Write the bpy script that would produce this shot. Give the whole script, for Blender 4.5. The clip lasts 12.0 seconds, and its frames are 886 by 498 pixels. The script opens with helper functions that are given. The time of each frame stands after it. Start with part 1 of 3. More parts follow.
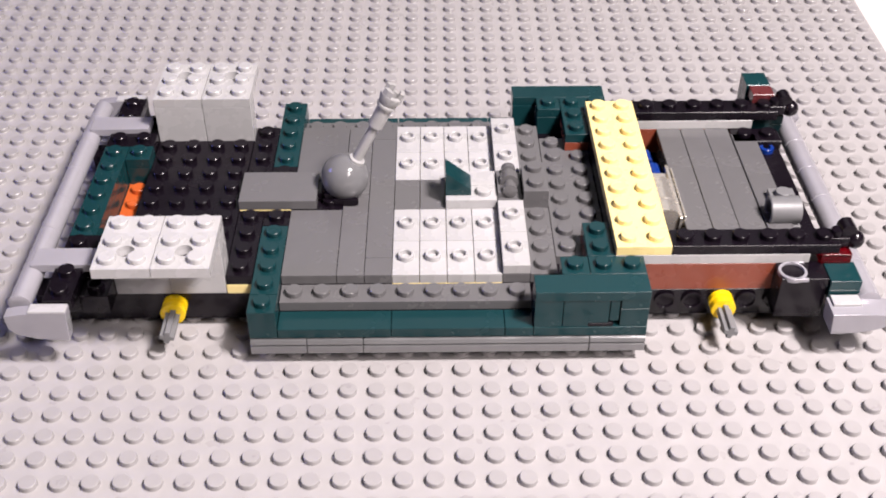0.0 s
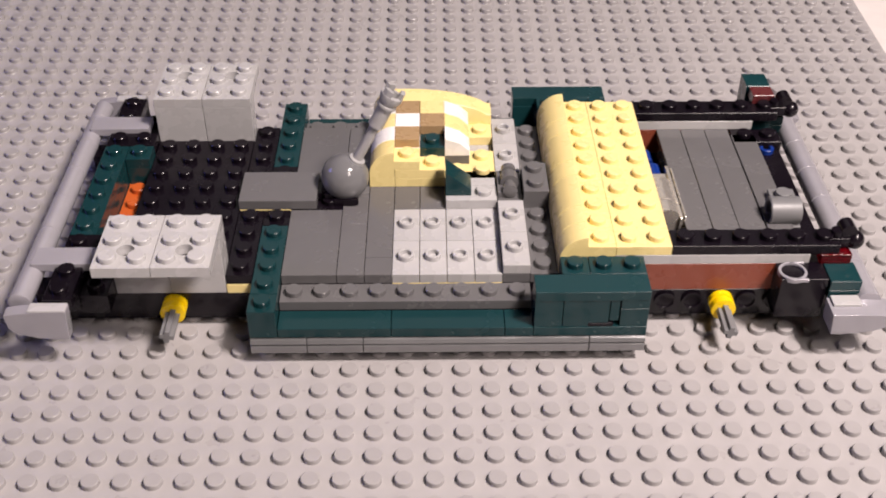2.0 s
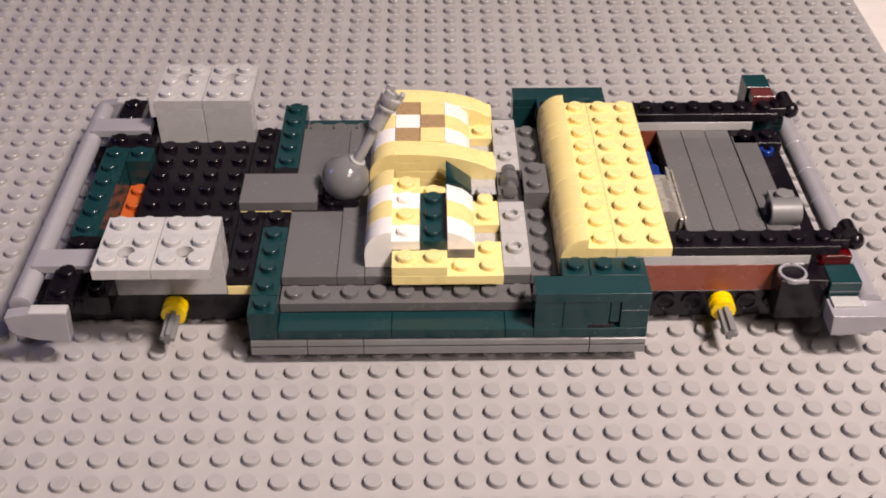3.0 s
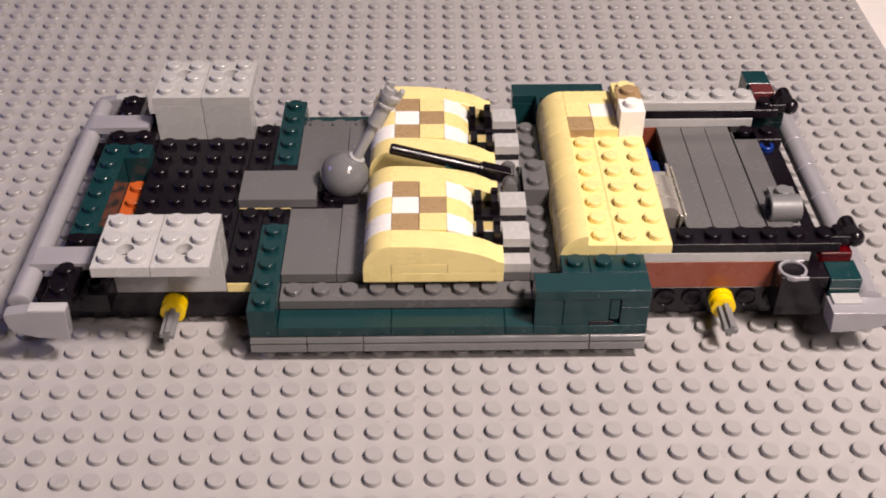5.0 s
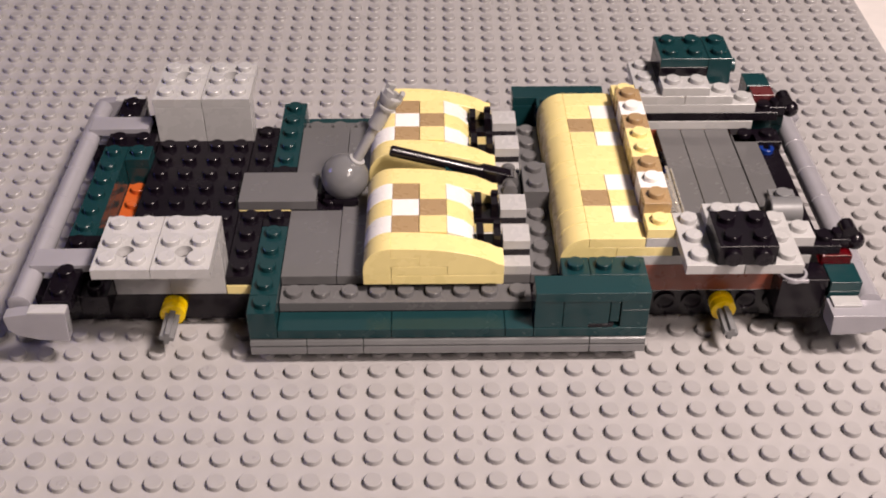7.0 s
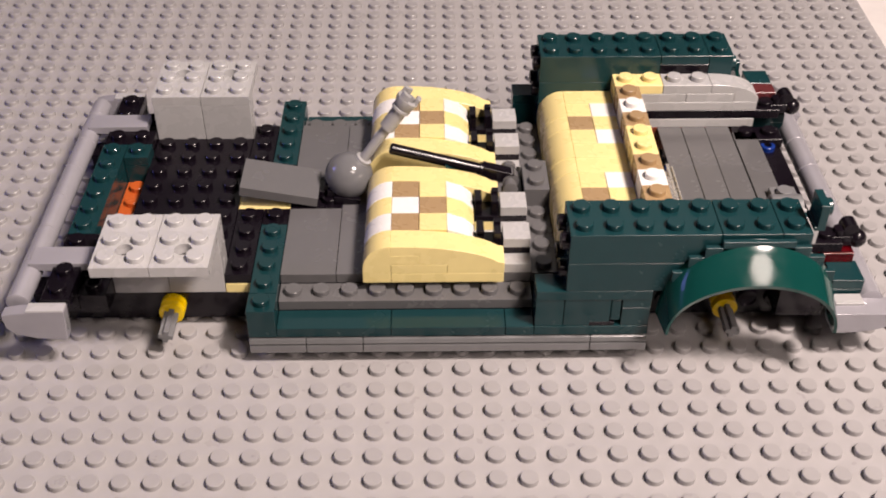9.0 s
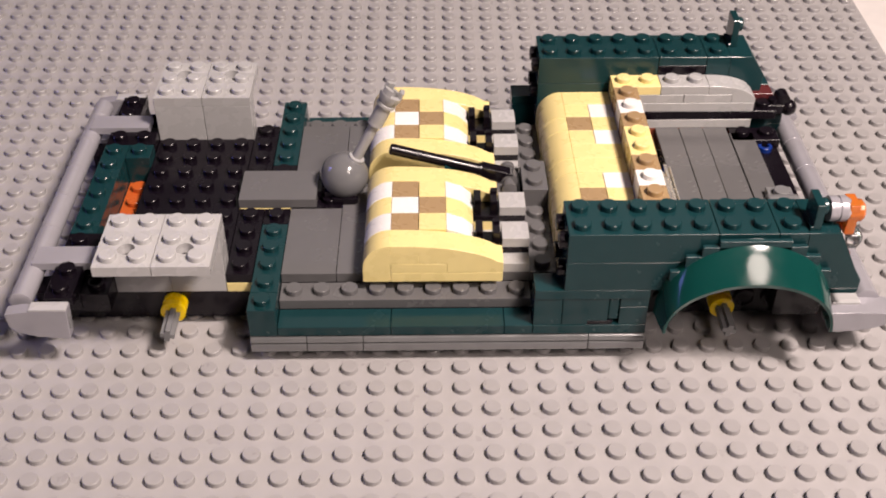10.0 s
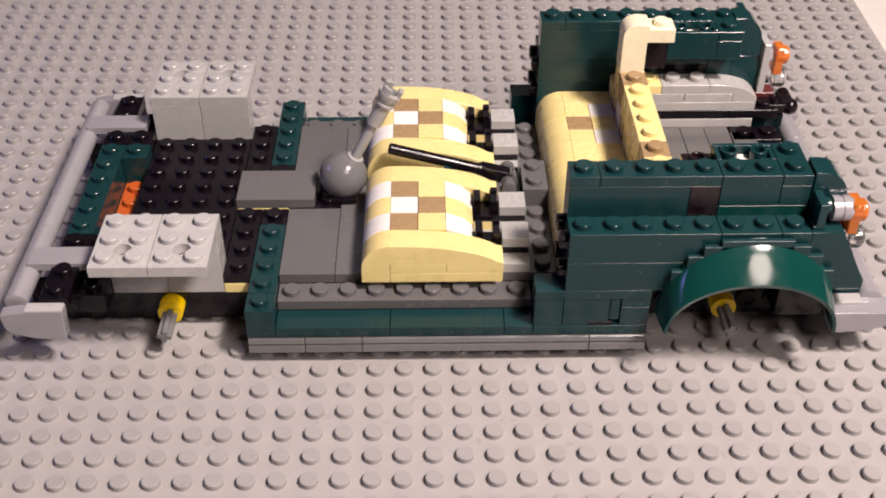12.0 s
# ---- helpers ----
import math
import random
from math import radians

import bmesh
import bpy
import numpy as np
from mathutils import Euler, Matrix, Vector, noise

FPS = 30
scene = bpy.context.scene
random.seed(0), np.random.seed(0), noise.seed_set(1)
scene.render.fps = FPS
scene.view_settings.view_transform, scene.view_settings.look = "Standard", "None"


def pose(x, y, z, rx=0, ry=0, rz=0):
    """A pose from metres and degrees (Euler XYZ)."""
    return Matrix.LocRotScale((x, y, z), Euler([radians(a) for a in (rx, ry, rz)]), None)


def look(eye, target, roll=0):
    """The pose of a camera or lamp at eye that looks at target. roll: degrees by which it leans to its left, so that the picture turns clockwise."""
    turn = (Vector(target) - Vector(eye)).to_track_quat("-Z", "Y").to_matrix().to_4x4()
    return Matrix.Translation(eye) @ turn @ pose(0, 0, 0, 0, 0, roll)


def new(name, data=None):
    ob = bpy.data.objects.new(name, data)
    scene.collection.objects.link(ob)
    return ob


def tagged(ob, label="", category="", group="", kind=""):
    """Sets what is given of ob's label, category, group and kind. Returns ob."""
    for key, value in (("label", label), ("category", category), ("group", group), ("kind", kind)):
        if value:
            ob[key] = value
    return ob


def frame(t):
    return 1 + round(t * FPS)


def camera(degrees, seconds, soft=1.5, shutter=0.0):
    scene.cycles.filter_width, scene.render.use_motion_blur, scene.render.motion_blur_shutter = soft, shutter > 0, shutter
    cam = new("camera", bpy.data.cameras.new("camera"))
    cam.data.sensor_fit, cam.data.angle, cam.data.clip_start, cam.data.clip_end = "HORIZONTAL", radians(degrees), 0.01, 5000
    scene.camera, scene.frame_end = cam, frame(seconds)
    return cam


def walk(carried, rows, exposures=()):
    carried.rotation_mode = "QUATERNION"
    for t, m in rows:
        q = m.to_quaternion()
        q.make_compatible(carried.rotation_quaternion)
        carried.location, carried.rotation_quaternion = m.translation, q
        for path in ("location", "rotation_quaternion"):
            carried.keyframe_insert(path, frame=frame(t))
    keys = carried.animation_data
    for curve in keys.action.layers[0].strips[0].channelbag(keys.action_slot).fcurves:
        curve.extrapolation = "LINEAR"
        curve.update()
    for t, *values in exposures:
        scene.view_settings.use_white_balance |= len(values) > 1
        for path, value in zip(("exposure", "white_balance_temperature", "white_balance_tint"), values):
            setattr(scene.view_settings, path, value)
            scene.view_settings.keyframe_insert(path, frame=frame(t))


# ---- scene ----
cam = camera(43.51, 12.0, 1.9)
walk(cam, [
    (0.0, look((0.00781, -0.18612, 0.22364), (0.01084, 0.06466, 0.02490), -0.059)),
    (0.5, look((0.00772, -0.18433, 0.22230), (0.01085, 0.06638, 0.02346), -0.057)),
    (1.0, look((0.00762, -0.18653, 0.22329), (0.01084, 0.06465, 0.02505), 0.001)),
    (1.5, look((0.00789, -0.18658, 0.22326), (0.01083, 0.06460, 0.02501), -0.054)),
    (2.0, look((0.00765, -0.18671, 0.22292), (0.01083, 0.06462, 0.02487), 0.044)),
    (2.5, look((0.00724, -0.18540, 0.22370), (0.01078, 0.06532, 0.02489), 0.047)),
    (3.0, look((0.00783, -0.18649, 0.22370), (0.01074, 0.06464, 0.02539), -0.044)),
    (5.0, look((0.00756, -0.18579, 0.22381), (0.01083, 0.06449, 0.02444), -0.037)),
    (5.5, look((0.00737, -0.18612, 0.22358), (0.01083, 0.06468, 0.02487), 0.035)),
    (6.0, look((0.00730, -0.18480, 0.22310), (0.01085, 0.06550, 0.02376), 0.029)),
    (6.5, look((0.00738, -0.18604, 0.22312), (0.01076, 0.06448, 0.02405), 0.005)),
    (7.0, look((0.00719, -0.18547, 0.22417), (0.01081, 0.06492, 0.02494), 0.064)),
    (9.0, look((0.00735, -0.18473, 0.22295), (0.01082, 0.06561, 0.02366), 0.016)),
    (9.5, look((0.00736, -0.18554, 0.22353), (0.01092, 0.06474, 0.02416), -0.000)),
    (10.0, look((0.00737, -0.18713, 0.22417), (0.01096, 0.06347, 0.02520), 0.037)),
    (10.5, look((0.00656, -0.18605, 0.22129), (0.01132, 0.06564, 0.02373), 0.174)),
    (11.0, look((0.00745, -0.18719, 0.22332), (0.01130, 0.06384, 0.02490), -0.024)),
    (11.5, look((0.00753, -0.18616, 0.22359), (0.01129, 0.06444, 0.02463), -0.018)),
    (12.0, look((0.00701, -0.18526, 0.22217), (0.01115, 0.06562, 0.02357), 0.065)),
], exposures=[(0.0, 0.46, 5900, 8), (0.5, 0.19, 6130, 9), (1.0, 0.10, 6200, 9), (2.0, 0.0, 6280, 10), (2.6, -0.15, 6450, 10), (6.0, -0.14, 6450, 10), (9.0, -0.08, 6500, 10), (11.5, -0.07, 6500, 10), (12.0, -0.07, 6500, 10)])

# ---------------------------------------------------------------- world and light
world = bpy.data.worlds.new("room_air")
scene.world = world
world.use_nodes = True
world.node_tree.nodes["Background"].inputs["Color"].default_value = (1.0, 0.93, 0.88, 1)
world.node_tree.nodes["Background"].inputs["Strength"].default_value = 0.015


def lamp(name, at, target, size, power, color):
    data = bpy.data.lights.new(name, "AREA")
    data.shape, data.size, data.energy, data.color = "DISK", size, power, color
    ob = new(name, data)
    ob.matrix_basis = look(at, target)
    return ob


lamp("bulb", (0.37, -0.18, 0.74), (0.0, 0.1, 0.0), 0.14, 12.2, (1.0, 0.84, 0.77))
lamp("bulb", (0.38, -0.56, 0.77), (0.0, 0.1, 0.0), 0.30, 3.9, (1.0, 0.83, 0.75))
lamp("screen_glow", (-0.46, 0.12, 0.24), (-0.13, 0.1, 0.0), 0.12, 0.28, (0.26, 0.26, 1.0))
lamp("ceiling_light", (0.05, 1.35, 1.60), (0.0, 0.1, 0.0), 1.6, 2.6, (1.0, 0.90, 0.86))


# ---------------------------------------------------------------- materials
def plastic(name, color, rough=0.28, metal=0.0, trans=0.0, vary=0.05, shine=0.5):
    m = bpy.data.materials.new(name)
    m.use_nodes = True
    t = m.node_tree
    b = t.nodes["Principled BSDF"]
    b.inputs["Metallic"].default_value = metal
    b.inputs["Transmission Weight"].default_value = trans
    b.inputs["IOR"].default_value = 1.52
    b.inputs["Specular IOR Level"].default_value = shine
    info = t.nodes.new("ShaderNodeObjectInfo")
    coord = t.nodes.new("ShaderNodeTexCoord")
    smear = t.nodes.new("ShaderNodeTexNoise")
    smear.inputs["Scale"].default_value = 140
    smear.inputs["Detail"].default_value = 3
    grain = t.nodes.new("ShaderNodeTexNoise")
    grain.inputs["Scale"].default_value = 2600
    grain.inputs["Detail"].default_value = 2
    for n in (smear, grain):
        t.links.new(coord.outputs["Object"], n.inputs["Vector"])
    tone = t.nodes.new("ShaderNodeMapRange")
    tone.inputs["To Min"].default_value, tone.inputs["To Max"].default_value = 1 - vary, 1 + vary
    t.links.new(info.outputs["Random"], tone.inputs["Value"])
    haze = t.nodes.new("ShaderNodeMapRange")
    haze.inputs["From Min"].default_value, haze.inputs["From Max"].default_value = 0.3, 0.7
    haze.inputs["To Min"].default_value, haze.inputs["To Max"].default_value = 0.96, 1.04
    t.links.new(smear.outputs["Fac"], haze.inputs["Value"])
    both = t.nodes.new("ShaderNodeMath")
    both.operation = "MULTIPLY"
    t.links.new(tone.outputs["Result"], both.inputs[0])
    t.links.new(haze.outputs["Result"], both.inputs[1])
    mix = t.nodes.new("ShaderNodeVectorMath")
    mix.operation = "SCALE"
    mix.inputs[0].default_value = color
    t.links.new(both.outputs["Value"], mix.inputs["Scale"])
    t.links.new(mix.outputs["Vector"], b.inputs["Base Color"])
    gloss = t.nodes.new("ShaderNodeMapRange")
    gloss.inputs["From Min"].default_value, gloss.inputs["From Max"].default_value = 0.3, 0.7
    gloss.inputs["To Min"].default_value, gloss.inputs["To Max"].default_value = max(rough - 0.07, 0.02), rough + 0.1
    t.links.new(smear.outputs["Fac"], gloss.inputs["Value"])
    t.links.new(gloss.outputs["Result"], b.inputs["Roughness"])
    bump = t.nodes.new("ShaderNodeBump")
    bump.inputs["Strength"].default_value, bump.inputs["Distance"].default_value = 0.12, 0.00005
    t.links.new(grain.outputs["Fac"], bump.inputs["Height"])
    t.links.new(bump.outputs["Normal"], b.inputs["Normal"])
    return m


BASEGREY = plastic("baseplate_plastic", (0.36, 0.345, 0.345), 0.33)
LIGHT = plastic("light_grey_plastic", (0.43, 0.425, 0.425), 0.26)
STONE = plastic("medium_grey_plastic", (0.17, 0.17, 0.175), 0.45)
DARK = plastic("dark_grey_plastic", (0.125, 0.122, 0.125), 0.20)
GREEN = plastic("dark_green_plastic", (0.007, 0.035, 0.040), 0.19, shine=0.4)
FENDER = plastic("green_plastic", (0.004, 0.047, 0.041), 0.12)
BLACK = plastic("black_plastic", (0.006, 0.004, 0.007), 0.20, shine=0.3)
TAN = plastic("pale_yellow_plastic", (0.82, 0.68, 0.295), 0.28, vary=0.03)
WHITE = plastic("white_plastic", (0.84, 0.82, 0.79), 0.25)
NOUGAT = plastic("light_brown_plastic", (0.35, 0.235, 0.12), 0.28)
BROWN = plastic("reddish_brown_plastic", (0.22, 0.055, 0.030), 0.25)
ORANGE = plastic("burnt_orange_plastic", (0.50, 0.10, 0.02), 0.25)
YELLOW = plastic("yellow_plastic", (0.88, 0.60, 0.0), 0.25)
BLUE = plastic("blue_plastic", (0.005, 0.028, 0.20), 0.25)
PEARL = plastic("pearl_grey_plastic", (0.34, 0.33, 0.36), 0.17, metal=0.15)
CHROME = plastic("silver_plating", (0.74, 0.70, 0.64), 0.24, metal=0.75)
RED = plastic("clear_red_plastic", (0.28, 0.004, 0.012), 0.06, trans=0.8)
AMBER = plastic("clear_orange_plastic", (1.0, 0.30, 0.05), 0.08, trans=0.6)
CLEAR = plastic("clear_plastic", (0.9, 0.9, 0.9), 0.04, trans=0.95)
PLUM = plastic("dark_plum_plastic", (0.011, 0.005, 0.008), 0.25)
DARKRED = plastic("dark_red_plastic", (0.10, 0.020, 0.022), 0.25)
SKIRT = plastic("satin_grey_plastic", (0.23, 0.23, 0.235), 0.17, metal=0.45)
STONEDARK = plastic("glossy_grey_plastic", (0.16, 0.16, 0.165), 0.12)
SATIN = plastic("satin_light_grey_plastic", (0.35, 0.345, 0.345), 0.3)
CREAM = plastic("cream_plastic", (0.86, 0.79, 0.58), 0.3)
TABLE = plastic("white_tabletop", (0.70, 0.66, 0.64), 0.45)
WALL = plastic("white_wall_paint", (0.20, 0.19, 0.185), 0.8)

# ---------------------------------------------------------------- brick geometry, in millimetres
U, H = 8.0, 3.2          # stud pitch, plate height
GAP = 0.09
MESHES = {}


def finish(bm, name, mat, smooth=True):
    bmesh.ops.scale(bm, vec=(0.001,) * 3, verts=bm.verts)
    bmesh.ops.recalc_face_normals(bm, faces=bm.faces)
    me = bpy.data.meshes.new(name)
    bm.to_mesh(me)
    bm.free()
    me.materials.append(mat)
    if smooth:
        me.polygons.foreach_set("use_smooth", [True] * len(me.polygons))
        me.set_sharp_from_angle(angle=radians(32))
    return me


def add_box(bm, x0, x1, y0, y1, z0, z1, bev=0.1):
    made = bmesh.ops.create_cube(bm, size=1.0)
    vs = made["verts"]
    for v in vs:
        v.co = ((x0 + x1) / 2 + v.co.x * (x1 - x0), (y0 + y1) / 2 + v.co.y * (y1 - y0), (z0 + z1) / 2 + v.co.z * (z1 - z0))
    if bev:
        es = list({e for v in vs for e in v.link_edges})
        bmesh.ops.bevel(bm, geom=es, offset=bev, segments=1, affect="EDGES", profile=0.5)


def add_lathe(bm, rings, place=None, seg=16):
    """Rings of (radius, height) turned round the z axis and moved by place."""
    place = place or Matrix()
    loops = []
    for r, z in rings:
        loops.append([bm.verts.new(place @ Vector((r * math.cos(a * math.tau / seg), r * math.sin(a * math.tau / seg), z))) for a in range(seg)])
    for a, b in zip(loops, loops[1:]):
        for i in range(seg):
            bm.faces.new((a[i], a[(i + 1) % seg], b[(i + 1) % seg], b[i]))
    bm.faces.new(loops[0][::-1])
    bm.faces.new(loops[-1])


def add_stud(bm, x, y, z, hollow=False, seg=16):
    at = Matrix.Translation((x, y, z))
    if hollow:
        add_lathe(bm, [(2.4, -0.1), (2.4, 1.5), (2.25, 1.7), (1.75, 1.7), (1.6, 1.55), (1.6, 0.15)], at, seg)
    else:
        add_lathe(bm, [(2.4, -0.1), (2.4, 1.5), (2.22, 1.7)], at, seg)


def add_prism(bm, poly, y0, y1, bev=0.1):
    """A profile in x and z drawn out along y."""
    front = [bm.verts.new((x, y0, z)) for x, z in poly]
    back = [bm.verts.new((x, y1, z)) for x, z in poly]
    n = len(poly)
    fs = [bm.faces.new(front), bm.faces.new(back[::-1])]
    fs += [bm.faces.new((front[i], back[i], back[(i + 1) % n], front[(i + 1) % n])) for i in range(n)]
    if bev:
        bm.normal_update()
        es = [e for e in {e for f in fs for e in f.edges} if e.calc_face_angle(0) > 0.6]
        bmesh.ops.bevel(bm, geom=es, offset=bev, segments=1, affect="EDGES", profile=0.5)


def arc(cx, cz, rx, rz, a0, a1, n=8):
    return [(cx + rx * math.cos(radians(a0 + (a1 - a0) * i / n)), cz + rz * math.sin(radians(a0 + (a1 - a0) * i / n))) for i in range(n + 1)]


def brick(nx, nk, nl, mat, studs="all", holes=()):
    """A brick, plate or tile of nx by nk studs and nl plates; its origin is in the middle of its underside."""
    key = ("brick", nx, nk, nl, mat.name, studs, tuple(holes))
    if key not in MESHES:
        bm = bmesh.new()
        x, y, h = nx * U / 2 - GAP, nk * U / 2 - GAP, nl * H - 0.04
        if holes:
            rim = [bm.verts.new(c) for c in ((-x, -y, h), (x, -y, h), (x, y, h), (-x, y, h))]
            es = [bm.edges.new((rim[i], rim[(i + 1) % 4])) for i in range(4)]
            for hx, hy in holes:
                ring = [bm.verts.new((hx + 2.45 * math.cos(a * math.tau / 20), hy + 2.45 * math.sin(a * math.tau / 20), h)) for a in range(20)]
                es += [bm.edges.new((ring[i], ring[(i + 1) % 20])) for i in range(20)]
            top = [g for g in bmesh.ops.triangle_fill(bm, edges=es, use_beauty=True)["geom"] if isinstance(g, bmesh.types.BMFace)]
            ex = bmesh.ops.extrude_face_region(bm, geom=top)
            for g in ex["geom"]:
                if isinstance(g, bmesh.types.BMVert):
                    g.co.z = 0.0
        else:
            add_box(bm, -x, x, -y, y, 0, h)
        pts = []
        if studs in ("all", "hollow"):
            pts = [(-nx / 2 + 0.5 + i, -nk / 2 + 0.5 + j) for i in range(nx) for j in range(nk)]
        elif studs == "middle":
            pts = [(0, 0)]
        elif studs == "right":
            pts = [(nx / 2 - 0.5, -nk / 2 + 0.5 + j) for j in range(nk)]
        elif studs == "left":
            pts = [(-nx / 2 + 0.5, -nk / 2 + 0.5 + j) for j in range(nk)]
        for i, j in pts:
            add_stud(bm, i * U, j * U, h, studs in ("hollow", "middle"))
        MESHES[key] = finish(bm, "brick", mat)
    return MESHES[key]


def profile(poly, nk, mat, studs=(), y_margin=GAP):
    """A shaped brick: a profile in studs and plates drawn out over nk studs, with studs at (x, plates)."""
    key = ("profile", tuple(poly), nk, mat.name, tuple(studs))
    if key not in MESHES:
        bm = bmesh.new()
        w = nk * U / 2 - y_margin
        add_prism(bm, [(x * U, z * H) for x, z in poly], -w, w)
        for sx, sz in studs:
            for j in range(int(nk)):
                add_stud(bm, sx * U, (-nk / 2 + 0.5 + j) * U, sz * H - 0.04)
        MESHES[key] = finish(bm, "shaped_brick", mat)
    return MESHES[key]


def grid(x, k, l):
    return Matrix.Translation((x * U * 0.001, k * U * 0.001, l * H * 0.001))


def part(name, me, parent, m, label=""):
    ob = new(name, me)
    ob.parent = parent
    ob.matrix_basis = parent.matrix_basis.inverted() @ m if parent.parent is None else m
    if label:
        ob["label"] = label
    return ob


def under(name, me, parent, m, label=""):
    """A piece of a part: m is its place in the world, parent a part of the chassis."""
    return part(name, me, parent, (parent.parent.matrix_basis @ parent.matrix_basis).inverted() @ m, label)


def place(ob, m):
    ob.matrix_basis = m
    return ob


# ---------------------------------------------------------------- the room, the table and the baseplate
def slab(name, x0, x1, y0, y1, z0, z1, mat, label, category, bev=0.0):
    bm = bmesh.new()
    add_box(bm, x0 * 1000, x1 * 1000, y0 * 1000, y1 * 1000, z0 * 1000, z1 * 1000, bev)
    return tagged(new(name, finish(bm, name, mat, False)), label, category, kind="structure")


slab("floor", -2.5, 2.5, -2.5, 2.5, -0.80, -0.752, WALL, "pale plain floor of the room", "floor")
slab("ceiling", -2.5, 2.5, -2.5, 2.5, 1.70, 1.75, WALL, "white painted ceiling", "ceiling")
slab("wall_north", -2.5, 2.5, 2.5, 2.6, -0.80, 1.75, WALL, "white painted plain wall", "wall")
slab("wall_south", -2.5, 2.5, -2.6, -2.5, -0.80, 1.75, WALL, "white painted plain wall", "wall")
slab("wall_east", 2.5, 2.6, -2.5, 2.5, -0.80, 1.75, WALL, "white painted plain wall", "wall")
slab("wall_west", -2.6, -2.5, -2.5, 2.5, -0.80, 1.75, WALL, "white painted plain wall", "wall")


def build_table():
    table = place(tagged(new("table"), "white table under the grey studded baseplate", "table"), Matrix.Translation((0, 0.05, -0.75)))
    bm = bmesh.new()
    add_box(bm, -800, 800, -700, 600, -31.6, -1.62, 2.0)
    part("tabletop", finish(bm, "tabletop", TABLE), table, Matrix())
    bm = bmesh.new()
    add_box(bm, -25, 25, -25, 25, -752, -31.6, 2.0)
    leg = finish(bm, "leg", TABLE)
    for x in (-0.75, 0.75):
        for y in (-0.65, 0.55):
            part("leg", leg, table, Matrix.Translation((x, y, 0)))


def bow(x, k):
    """How far the baseplate curls up off the table, in millimetres, at a place in studs."""
    return 0.061 * max(k - 15.0, 0.0) ** 1.6 * (1 - 0.016 * (x - 1))


def build_baseplate():
    base = place(tagged(new("baseplate"), "light grey studded square baseplate bowed slightly up from the table", "baseplate"), grid(0.5, 16.5, 0))
    n, verts, faces = 48, [], []
    for z in (0.0, -1.6):
        for j in range(n + 1):
            for i in range(n + 1):
                x, y = (i - 24) * U, (j - 24) * U
                verts.append((x * 0.001, y * 0.001, (z + bow(i - 23.5, j - 7.5)) * 0.001))
    w = n + 1
    for j in range(n):
        for i in range(n):
            p = j * w + i
            faces.append((p, p + 1, p + w + 1, p + w))
            faces.append((w * w + p, w * w + p + w, w * w + p + w + 1, w * w + p + 1))
    rim = [i for i in range(w)] + [j * w + n for j in range(1, w)] + [n * w + i for i in range(n - 1, -1, -1)] + [j * w for j in range(n - 1, 0, -1)]
    for p, q in zip(rim, rim[1:] + rim[:1]):
        faces.append((p, w * w + p, w * w + q, q))
    me = bpy.data.meshes.new("plate")
    me.from_pydata(verts, [], faces)
    me.materials.append(BASEGREY)
    me.polygons.foreach_set("use_smooth", [True] * len(me.polygons))
    me.set_sharp_from_angle(angle=radians(32))
    part("plate", me, base, grid(0.5, 16.5, 0))
    seg, verts, faces = 16, [], []
    ring = [(math.cos(a * math.tau / seg), math.sin(a * math.tau / seg)) for a in range(seg)]
    for i in range(48):
        for j in range(48):
            x, y, n, lift = (i - 23.5) * U, (j - 23.5) * U, len(verts), bow(i - 23, j - 7)
            for r, z in ((2.55, -0.05), (2.42, 0.12), (2.4, 1.5), (2.22, 1.7)):
                verts += [((x + r * c) * 0.001, (y + r * s) * 0.001, (z + lift) * 0.001) for c, s in ring]
            for q in range(3):
                faces += [(n + q * seg + a, n + q * seg + (a + 1) % seg, n + (q + 1) * seg + (a + 1) % seg, n + (q + 1) * seg + a) for a in range(seg)]
            faces.append(tuple(n + 3 * seg + a for a in range(seg)))
    me = bpy.data.meshes.new("studs")
    me.from_pydata(verts, [], faces)
    me.materials.append(BASEGREY)
    me.polygons.foreach_set("use_smooth", [True] * len(me.polygons))
    me.set_sharp_from_angle(angle=radians(32))
    tagged(part("studs", me, base, grid(0.5, 16.5, 0)), kind="stuff")


build_table()
build_baseplate()

# ---------------------------------------------------------------- the chassis as it stands at the start
CAR = place(tagged(new("toy_car_chassis"), "half-built toy car chassis of green, grey and black bricks", "toy car"), grid(0, 12.5, 0))


def put(name, nx, nk, nl, mat, x0, k0, l0, studs="all", label="", holes=()):
    """A brick of the chassis whose first stud is at x0, k0 and whose underside is l0 plates up."""
    return part(name, brick(nx, nk, nl, mat, studs, holes), CAR, grid(x0 + (nx - 1) / 2, k0 + (nk - 1) / 2, l0), label)


def both(name, nx, nk, nl, mat, x0, k0, l0, studs="all", label="", holes=()):
    """The same brick on both long sides of the chassis."""
    put(name, nx, nk, nl, mat, x0, k0, l0, studs, label, holes)
    put(name, nx, nk, nl, mat, x0, 25 - k0 - (nk - 1), l0, studs, label, tuple((a, -b) for a, b in holes))


def shape(name, mat, boxes=(), lathes=(), prisms=()):
    """One moulded piece out of boxes (x0, x1, y0, y1, z0, z1), turned forms (rings, place) and prisms (profile, y0, y1)."""
    bm = bmesh.new()
    for b in boxes:
        add_box(bm, *b)
    for rings, at in lathes:
        add_lathe(bm, rings, at, 20)
    for poly, y0, y1 in prisms:
        add_prism(bm, poly, y0, y1)
    return finish(bm, name, mat)


